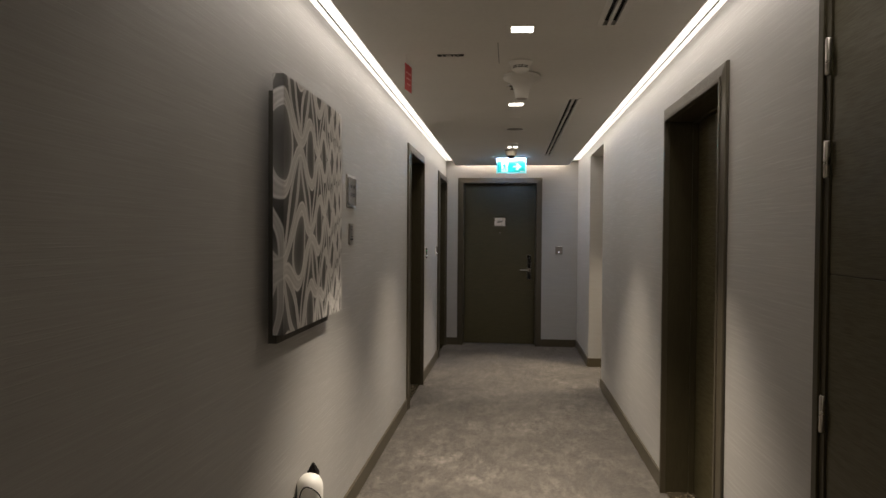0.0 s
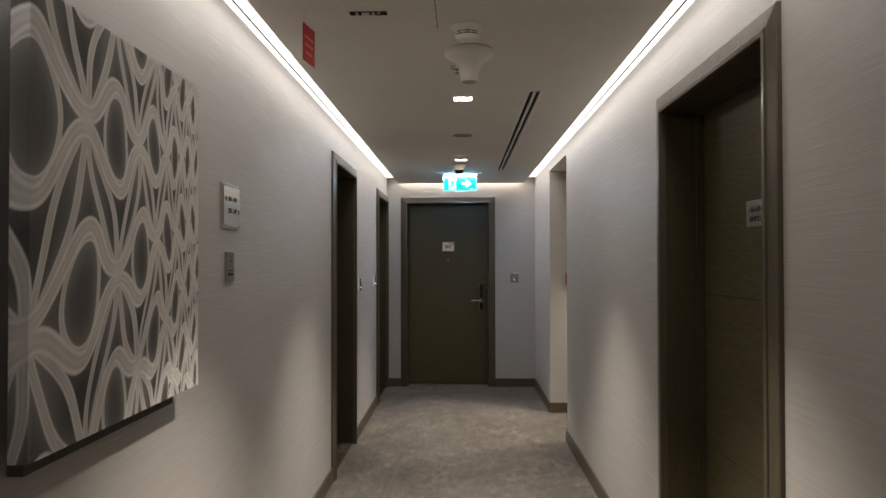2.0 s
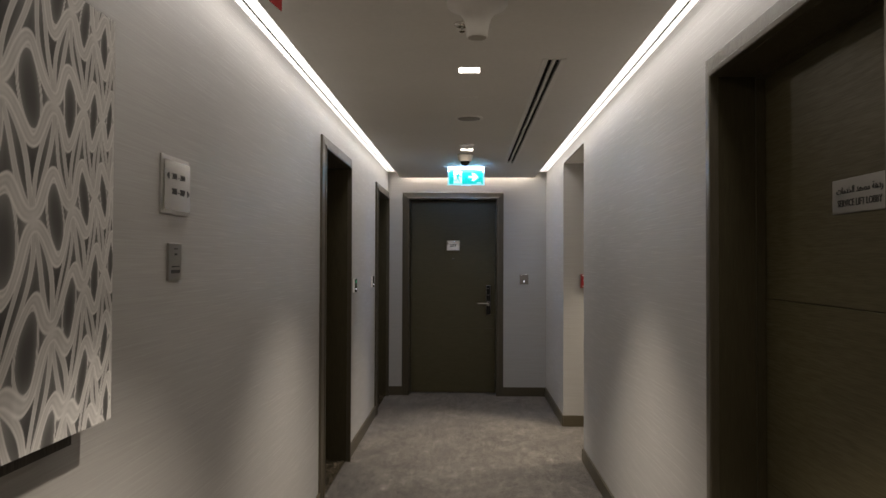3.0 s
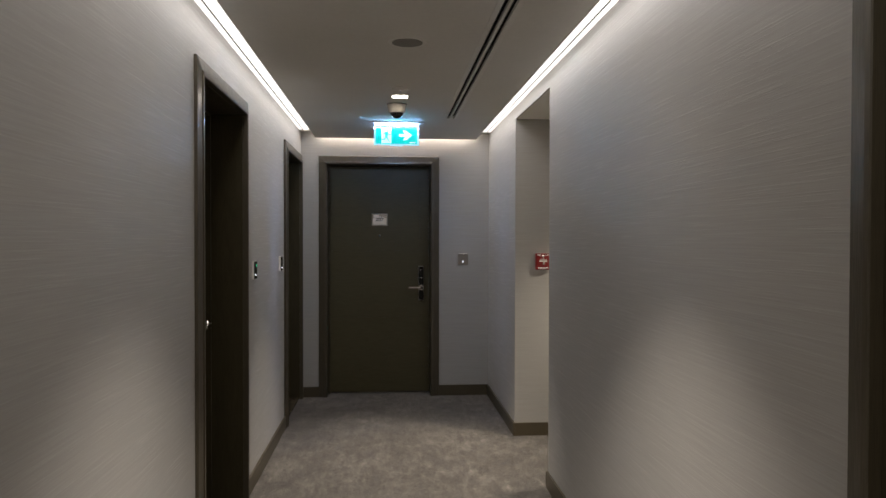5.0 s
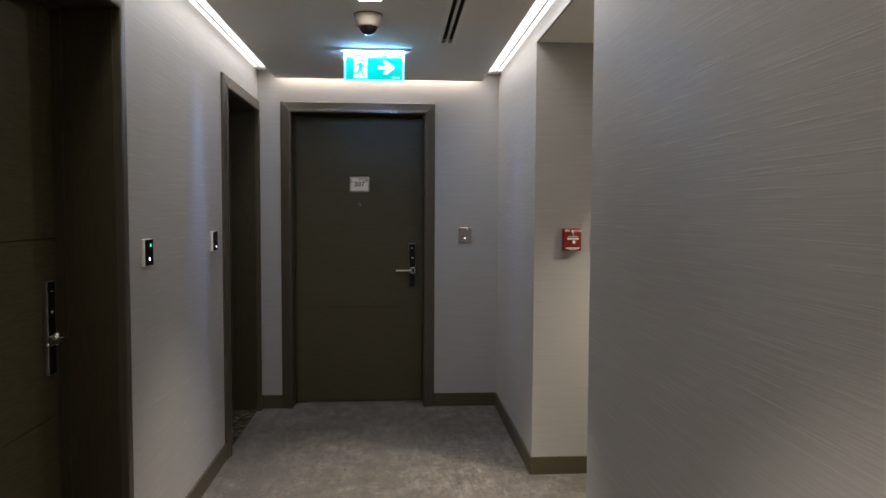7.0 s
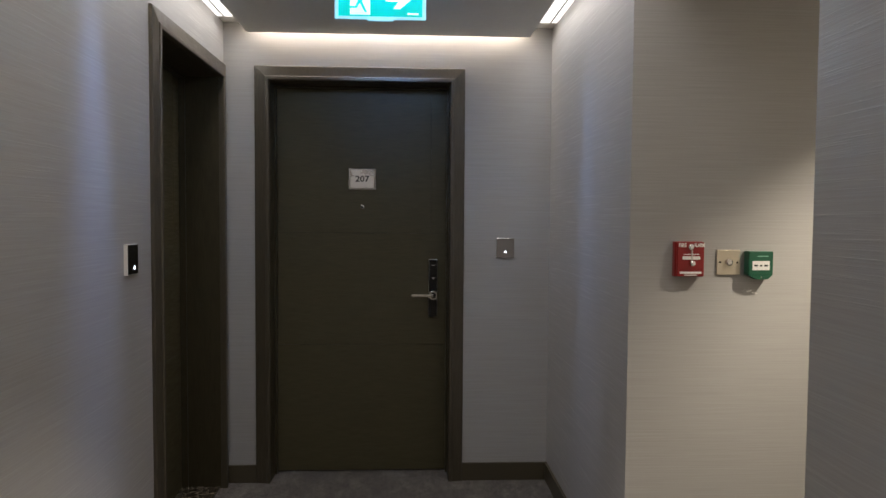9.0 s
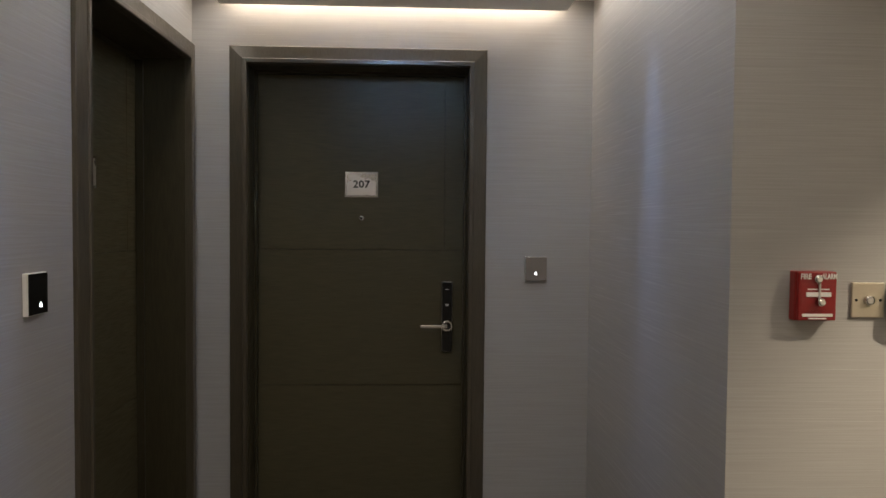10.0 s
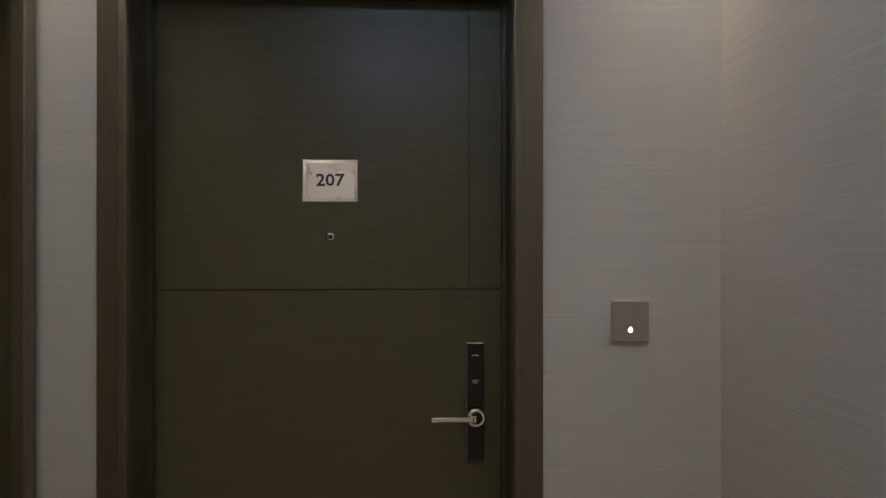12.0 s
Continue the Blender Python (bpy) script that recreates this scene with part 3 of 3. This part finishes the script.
for i, x in enumerate((-0.042, -0.018, 0.0, 0.016, 0.04)):
    box_into(bm, x - (0.004 + 0.003 * (i % 3)), x + (0.004 + 0.003 * (i % 2)), -0.015, 0.015, -0.0045, -0.002)
part("strip", bm, STEEL, d)

# hanging red tag
d = empty("hanging_tag", pose(-0.344, 3.91, CEIL, 0, 0, 82), "red hanging card tag on thin cords from the ceiling", "tag")
part("card", box(-0.06, 0.06, -0.001, 0.001, -0.180, -0.045), REDCARD, d)
for x in (-0.045, 0.045):
    part("cord", box(x - 0.0008, x + 0.0008, -0.0008, 0.0008, -0.047, 0.0), LABEL, d)
for i in range(3):
    part("print_line", box(-0.045 + 0.008 * i, 0.045 - 0.006 * i, -0.0016, -0.001, -0.092 - 0.028 * i, -0.086 - 0.028 * i), PALE, d)

# exit sign, edge-lit
d = empty("exit_sign", pose(0.203, 8.645, CEIL), "green edge-lit exit sign with white arrow under the ceiling", "exit sign")
part("mount", box(-0.215, 0.215, -0.022, 0.022, -0.014, 0.0, 0.003), WHITE, d, "slim white mounting rail")
part("light_bar", box(-0.17, 0.17, -0.014, 0.014, -0.026, -0.014, 0.002), TUBE, d, "glowing blue-white light bar")
part("pane", box(-0.177, 0.177, -0.004, 0.004, -0.186, -0.026), EXIT_EDGE, d, "glowing clear edge of the acrylic pane")
face = part("face", box(-0.163, 0.163, -0.0056, -0.0040, -0.176, -0.040), EXIT_GREEN, d, "glowing green face")
part("door_symbol", box(-0.118, -0.040, -0.0068, -0.0056, -0.170, -0.052), EXIT_WHITE, face)
fig = bmesh.new()
for pts in (((-0.092, -0.084), (-0.066, -0.080), (-0.070, -0.118), (-0.088, -0.122)),
            ((-0.092, -0.084), (-0.108, -0.100), (-0.104, -0.104), (-0.086, -0.090)),
            ((-0.070, -0.086), (-0.054, -0.100), (-0.042, -0.100), (-0.042, -0.106), (-0.058, -0.106), (-0.072, -0.096)),
            ((-0.088, -0.118), (-0.098, -0.138), (-0.122, -0.138), (-0.122, -0.146), (-0.092, -0.146), (-0.078, -0.122)),
            ((-0.084, -0.120), (-0.072, -0.118), (-0.052, -0.160), (-0.060, -0.162))):
    tmp = prism(pts, -0.0080, -0.0068)
    me = bpy.data.meshes.new("m")
    tmp.to_mesh(me)
    tmp.free()
    fig.from_mesh(me)
    bpy.data.meshes.remove(me)
part("symbol", fig, EXIT_GREEN, face)
part("symbol_disc", lathe(((0.0085, -0.008), (0.0086, -0.0068)), 20, "Y", (-0.070, 0, -0.070)), EXIT_GREEN, face)
arrow = ((0.020, -0.098), (0.070, -0.098), (0.050, -0.070), (0.076, -0.070), (0.122, -0.108), (0.076, -0.146), (0.050, -0.146), (0.070, -0.118), (0.020, -0.118))
part("arrow", prism(arrow, -0.0068, -0.0056), EXIT_WHITE, face)
part("maker_mark", box(0.105, 0.148, -0.0064, -0.0056, -0.168, -0.161), EXIT_WHITE, face)
part("bottom_clip", box(-0.05, 0.05, -0.006, 0.006, -0.192, -0.185), EXIT_EDGE, d)

# ---------------- wall fittings ----------------
def on_west(y, z=0.0):
    return pose(WEST, y, z, 0, 0, 90)


# canvas with its print: rows of ovals between crossing wavy bands, staggered row by row and
# closing up towards one side; long leaves run from each crossing to those of the next row
PY0, PY1, PZ0, PZ1 = 2.662, 3.502, 1.122, 2.036
ROW_Z = 1.797
COLUMN_Y = ((-2.0, 2.00), (-1.0, 2.46), (-0.5, 2.675), (0.0, 2.861), (0.5, 3.000), (1.0, 3.118), (1.5, 3.203), (2.0, 3.276), (3.0, 3.382), (4.0, 3.460), (5.0, 3.520), (6.0, 3.565))
ROW_GAP = ((-2.0, 0.70), (-1.0, 0.52), (-0.5, 0.436), (0.0, 0.37), (0.5, 0.315), (1.0, 0.277), (1.5, 0.245), (2.0, 0.224), (2.5, 0.203), (3.0, 0.188), (3.5, 0.175), (4.0, 0.165), (6.0, 0.145))


def print_shade(y, z):
    """Brightness of the print at places of the wall, from 0 to 1."""
    (cu, cy), (gu, gg) = np.array(COLUMN_Y).T, np.array(ROW_GAP).T
    wob = 0.010 * np.sin(9.0 * z + 3.1 * y) + 0.006 * np.sin(23.0 * z - 11.0 * y)
    u = np.interp(y + wob, cy, cu)
    g = np.interp(u, gu, gg)
    du_y = np.interp(u, (cu[1:] + cu[:-1]) / 2, np.diff(cy) / np.diff(cu))
    v = (ROW_Z - z) / g + 0.03 * np.sin(4.0 * u + 2.0)
    row = np.floor(v)
    fv = v - row
    fu = np.abs((u - 0.5 * row + 0.5) % 1.0 - 0.5)
    flip = fv > 0.5
    up = np.where(flip, -1.0, 1.0)
    fu, fv = np.where(flip, 0.5 - fu, fu), np.where(flip, 1.0 - fv, fv)

    def near(line):
        """Least distance to a line of (u, v) points, in parts of the row gap."""
        best = np.full(fu.shape, 9.0)
        ratio = du_y / g
        px, py = fu * ratio, fv
        for (ua, va), (ub, vb) in zip(line, line[1:]):
            ax, ay, bx, by = ua * ratio, va, ub * ratio, vb
            ex, ey = bx - ax, by - ay
            k = np.clip(((px - ax) * ex + (py - ay) * ey) / (ex * ex + ey * ey + 1e-9), 0, 1)
            best = np.minimum(best, np.hypot(px - ax - k * ex, py - ay - k * ey))
        return best

    steps = [i / 22 for i in range(23)]
    wave = near([(0.5 * t, 0.045 + 0.345 * math.sin(math.pi * t / 2) ** 2.5) for t in steps] + [(0.6, 0.35)])
    leaf_a = near([(0.5 * t + 0.108 * math.sin(math.pi * t), t) for t in steps])
    leaf_b = near([(0.5 * t - 0.108 * math.sin(math.pi * t), t) for t in steps])
    oval_r = np.hypot((fu - 0.5) / 0.21, fv / 0.335)
    oval = np.abs(oval_r - 1.0) * 0.24

    def band(d, w):
        """A pale band with lighter lips, a greyer middle and a soft outer edge."""
        q = d / w
        lips = 0.62 + 0.13 * np.exp(-((q - 0.75) / 0.15) ** 2) - 0.09 * np.exp(-((q - 0.38) / 0.22) ** 2)
        return lips, np.clip((1.10 - q) / 0.18, 0, 1)

    # hollows: dark, with one side fading to grey
    glow = 0.5 + 0.5 * np.cos(2 * np.pi * (v - row) - 0.9)
    edge = np.where(flip, leaf_a, leaf_b)
    hollow = 0.04 + 0.09 * glow + 0.15 * np.exp(-edge / 0.075) + 0.03 * np.exp(-wave / 0.08)
    oval_dark = 0.045 + 0.20 * np.clip(oval_r, 0, 1) ** 3 + 0.07 * np.clip(0.5 - up * fv, 0, 1)
    hollow = np.where(oval_r < 1.0, oval_dark, hollow)
    out = hollow
    for d, w, pale in ((leaf_a, 0.031, 0.92), (leaf_b, 0.031, 0.92), (oval, 0.027, 0.95), (wave, 0.056, 1.0)):
        lips, over = band(d, w)
        out = out * (1 - over) + pale * lips * over
    knot = np.exp(-(np.hypot(fu * du_y / g, fv) / 0.075) ** 2)
    return out * (1 - knot) + 0.66 * knot


def make_print(half, z0, z1, y_front, centre, wrap=0.0, step=0.0024):
    """A fine sheet for the printed face, its colours held at its corners; it turns the near corner and runs back by wrap."""
    nx, nz = int((2 * half + wrap) / step), int((z1 - z0) / step)
    xs, zs = np.linspace(-half - wrap, half, nx), np.linspace(z0, z1, nz)
    gx, gz = np.meshgrid(xs, zs)
    flat_x = gx.ravel()
    places = np.stack([np.maximum(flat_x, -half), y_front + np.maximum(-half - flat_x, 0.0), gz.ravel()], 1)
    i = (np.arange(nz - 1)[:, None] * nx + np.arange(nx - 1)[None, :]).ravel()
    me = bpy.data.meshes.new("print")
    me.from_pydata(places.tolist(), [], np.stack([i, i + 1, i + nx + 1, i + nx], 1).tolist())
    shade = print_shade(centre + flat_x, places[:, 2])
    tint = np.stack([shade, shade * 0.97, shade * 0.94, np.ones_like(shade)], 1)
    layer = me.color_attributes.new("print", "FLOAT_COLOR", "POINT")
    layer.data.foreach_set("color", tint.astype(np.float32).ravel())
    me.materials.append(CANVAS)
    return me


art = empty("canvas_art", on_west((PY0 + PY1) / 2), "large canvas print of pale looping bands and dark ovals", "wall art")
hw = (PY1 - PY0) / 2
cloth = part("canvas", box(-hw, hw, -0.072, -0.032, PZ0, PZ1, 0.004), principled("canvas_edge", (0.07, 0.066, 0.06), 0.85), art, "grey and ivory patterned canvas")
face = new("print", make_print(hw + 0.0004, PZ0 + 0.002, PZ1 - 0.002, -0.0724, (PY0 + PY1) / 2, 0.038))
face.parent = cloth
# dark box set in behind the canvas, reaching below its lower edge
part("backing_box", box(-hw + 0.05, hw - 0.088, -0.032, 0.0, PZ0 - 0.036, PZ1 - 0.05), make_wood("backing_grain", False, (0.03, 0.027, 0.02), (0.06, 0.052, 0.04), 0.6), art, "dark grained box behind the canvas, reaching below it")

# room direction plate
d = empty("direction_sign", on_west(4.0), "brushed steel wall sign with room numbers and arrows", "sign")
part("back_plate", box(-0.10, 0.10, -0.006, 0.0, 1.622, 1.795, 0.002), GUNMETAL, d)
part("face_plate", box(-0.085, 0.10, -0.010, -0.006, 1.634, 1.782, 0.0015), CHROME, d)
writing("room_numbers", "201 - 204", 0.024, 0.012, -0.0107, 1.735, INK, d)
writing("room_numbers", "205 - 207", 0.024, 0.012, -0.0107, 1.690, INK, d, 1.0, bold=0.0006)
part("arrow", prism(((-0.070, 1.735), (-0.056, 1.745), (-0.056, 1.725)), -0.0113, -0.010), INK, d)
part("arrow", prism(((0.092, 1.690), (0.078, 1.700), (0.078, 1.680)), -0.0113, -0.010), INK, d)

d = empty("notice_plate", on_west(4.0), "small brushed steel notice plate below the room sign", "sign")
part("plate", box(-0.047, 0.047, -0.008, 0.0, 1.425, 1.536, 0.002), DULL, d)
for x0, x1, z0, z1 in ((-0.008, 0.010, 1.500, 1.506), (-0.012, 0.014, 1.518, 1.521), (-0.028, 0.028, 1.464, 1.468), (-0.032, 0.032, 1.446, 1.456)):
    part("print_line", box(x0, x1, -0.0086, -0.008, z0, z1), INK, d)


def bell_plate(m, w, dots, glass, label, rim=None):
    d = empty("touch_plate", m, label, "bell switch", "room touch plates")
    part("rim", box(-w, w, -0.013, 0.0, -0.054, 0.054, 0.0015), rim or CHROME, d)
    part("glass", box(-w + 0.003, w - 0.001, -0.0155, -0.013, -0.052, 0.052, 0.001), glass, d)
    for x, z, mat in dots:
        part("indicator", lathe(((0.0035, -0.0168), (0.0055, -0.0155)), 10, "Y", (x, 0, z)), mat, d, "glowing indicator symbol")
        part("indicator_tip", prism(((x - 0.006, z - 0.004), (x + 0.006, z - 0.004), (x, z + 0.009)), -0.0165, -0.0155), mat, d)
    return d


# white rims here imitate the bright reflection in chrome ones
bell_plate(on_west(7.358, 1.292), 0.046, ((0.014, 0.028, DOT_GREEN), (0.0, -0.028, DOT_WHITE)), BLACK, "black glass touch plate lit green and white beside a door", WHITE)
bell_plate(on_west(8.385, 1.294), 0.046, ((0.010, -0.030, DOT_WHITE),), BLACK, "black glass touch plate with white light beside a door", WHITE)
bell_plate(pose(0.843, NORTH, 1.286), 0.049, ((0.0, -0.022, DOT_WHITE),), TAUPE, "taupe glass touch plate with white light on the end wall")

# wall socket with a plug and charger low on the wall
d = empty("wall_socket", on_west(3.07), "white rounded wall charger on a dark holder low down", "charger")
bm = bmesh.new()
base = [bm.verts.new(p) for p in ((0.006, -0.082, 0.40), (0.046, -0.082, 0.40), (0.046, -0.030, 0.40), (0.006, -0.030, 0.40))]
rim = [bm.verts.new(p) for p in ((0.010, -0.078, 0.498), (0.044, -0.078, 0.498), (0.044, -0.034, 0.498), (0.010, -0.034, 0.498))]
tip = [bm.verts.new(p) for p in ((0.022, -0.058, 0.534), (0.034, -0.058, 0.534), (0.034, -0.052, 0.534), (0.022, -0.052, 0.534))]
bm.faces.new(base[::-1])
bm.faces.new(tip)
for low, high in ((base, rim), (rim, tip)):
    for i in range(4):
        bm.faces.new((low[i], low[(i + 1) % 4], high[(i + 1) % 4], high[i]))
part("holder", bm, BLACK, d, "dark glossy pointed holder")
part("shell", lathe(((0.02, 0.33), (0.046, 0.335), (0.054, 0.36), (0.054, 0.44), (0.050, 0.465), (0.040, 0.484), (0.024, 0.496), (0.005, 0.500)), 32, "Z", (0.0, -0.051, 0)), WHITE, d, "white rounded shell")
part("button", lathe(((0.008, -0.052), (0.012, -0.044)), 14, "X", (0.0, -0.042, 0.450)), BLACK, d)


def tube(points, radius):
    """A smooth cable through the points."""
    cu = bpy.data.curves.new("tube", "CURVE")
    cu.dimensions, cu.bevel_depth, cu.bevel_resolution, cu.resolution_u = "3D", radius, 2, 8
    sp = cu.splines.new("NURBS")
    sp.points.add(len(points) - 1)
    for p, co in zip(sp.points, points):
        p.co = (*co, 1)
    sp.use_endpoint_u, sp.order_u = True, 3
    tmp = new("tube", cu)
    me = bpy.data.meshes.new_from_object(tmp.evaluated_get(bpy.context.evaluated_depsgraph_get()))
    bpy.data.objects.remove(tmp)
    bm = bmesh.new()
    bm.from_mesh(me)
    bpy.data.meshes.remove(me)
    return bm


part("cable", tube(((-0.036, -0.012, 0.34), (-0.052, -0.020, 0.42), (-0.058, -0.042, 0.466), (-0.052, -0.072, 0.458), (-0.036, -0.100, 0.43), (-0.020, -0.109, 0.39), (-0.012, -0.110, 0.33)), 0.0025), BLACK, d, "thin black cable")

# passage wall: fire alarm, key switch, door release
m = pose(1.290, ALC_N, 1.311)
d = empty("fire_alarm", m, "red enamel pull fire alarm with white lettering on the wall", "fire alarm")
part("back_box", box(-0.050, 0.050, -0.026, 0.0, -0.061, 0.061, 0.003), RED, d, "red back box")
part("cover", box(-0.046, 0.050, -0.036, -0.026, -0.060, 0.060, 0.003), RED, d)
part("inset", box(-0.040, 0.044, -0.0372, -0.036, -0.036, 0.030, 0.0005), RED, d)
writing("lettering", "FIRE", 0.019, -0.028, -0.0368, 0.048, LABEL, d, 0.8, bold=0.0004)
writing("lettering", "ALARM", 0.019, 0.031, -0.0368, 0.048, LABEL, d, 0.62, bold=0.0004)
part("pull_bar", box(-0.028, 0.034, -0.041, -0.037, -0.001, 0.010, 0.001), LABEL, d, "white pull bar")
for x0, x1, z0, z1 in ((-0.024, 0.030, 0.0155, 0.0185), (-0.036, 0.040, -0.050, -0.043), (-0.020, 0.024, -0.0565, -0.0535)):
    part("label_line", box(x0, x1, -0.0382, -0.036, z0, z1), LABEL, d)
part("screw", lathe(((0.006, -0.046), (0.011, -0.043), (0.011, -0.036)), 18, "Y", (0.002, 0, 0.043)), CHROME, d, "round key lock")
part("knob", lathe(((0.006, -0.054), (0.010, -0.050), (0.010, -0.036)), 18, "Y", (0.006, 0, -0.014)), CHROME, d, "steel pull knob")
part("stem", box(0.002, 0.007, -0.043, -0.038, -0.010, 0.036, 0.001), GUNMETAL, d)

d = empty("key_switch", pose(1.440, ALC_N, 1.299), "dull brassy metal key switch plate on the wall", "key switch")
part("plate", box(-0.042, 0.042, -0.007, 0.0, -0.044, 0.044, 0.002), CREAM, d, "dull brassy metal plate")
part("barrel", lathe(((0.007, -0.018), (0.012, -0.016), (0.013, -0.006)), 20, "Y", (0, 0, 0)), CHROME, d, "round key barrel")
for x in (-0.031, 0.031):
    part("screw", lathe(((0.002, -0.0085), (0.0038, -0.007)), 10, "Y", (x, 0, 0)), DARK, d)

d = empty("door_release", pose(1.540, ALC_N, 1.292), "green break-glass door release with a white window", "door release")
part("body", box(-0.043, 0.045, -0.038, 0.0, -0.037, 0.048, 0.004), GREEN, d, "green plastic body")
part("flap", prism(((-0.040, -0.036), (0.042, -0.036), (0.026, -0.050), (-0.016, -0.050)), -0.037, -0.010), GREEN, d)
part("window", box(-0.030, 0.031, -0.0395, -0.038, -0.018, 0.014, 0.0006), LABEL, d, "white window")
for x0, x1 in ((-0.024, -0.011), (-0.004, 0.004), (0.011, 0.024)):
    part("marking", box(x0, x1, -0.0402, -0.0395, -0.005, 0.001), INK, d)
part("title_bar", box(-0.012, 0.026, -0.0388, -0.038, 0.029, 0.032), principled("pale_green_print", (0.25, 0.45, 0.35), 0.6), d)
part("screw", lathe(((0.002, -0.0385), (0.003, -0.0365)), 10, "Y", (0.004, 0, -0.043)), STEEL, d)

# small patch of bare plaster where the wallcovering is torn under the release
d = empty("plaster_patch", pose(1.522, ALC_N, 1.195), "small torn spot of bare grey plaster below the door release", "wall damage")
random.seed(7)
rim = [(0.029 * math.cos(a) * random.uniform(0.7, 1.1), 0.013 * math.sin(a) * random.uniform(0.6, 1.15)) for a in [2 * math.pi * i / 22 for i in range(22)]]
part("bare_plaster", prism(rim, -0.0012, 0.0005), make_paint("bare_plaster", (0.38, 0.37, 0.35), 0.9, 160.0, 0.8), d)
for i in range(5):
    x, z = random.uniform(-0.020, 0.020), random.uniform(-0.006, 0.006)
    part("flake", prism(((x - 0.005, z), (x + 0.001, z + 0.003), (x + 0.006, z - 0.001), (x, z - 0.004)), -0.0032, -0.001), LABEL, d)
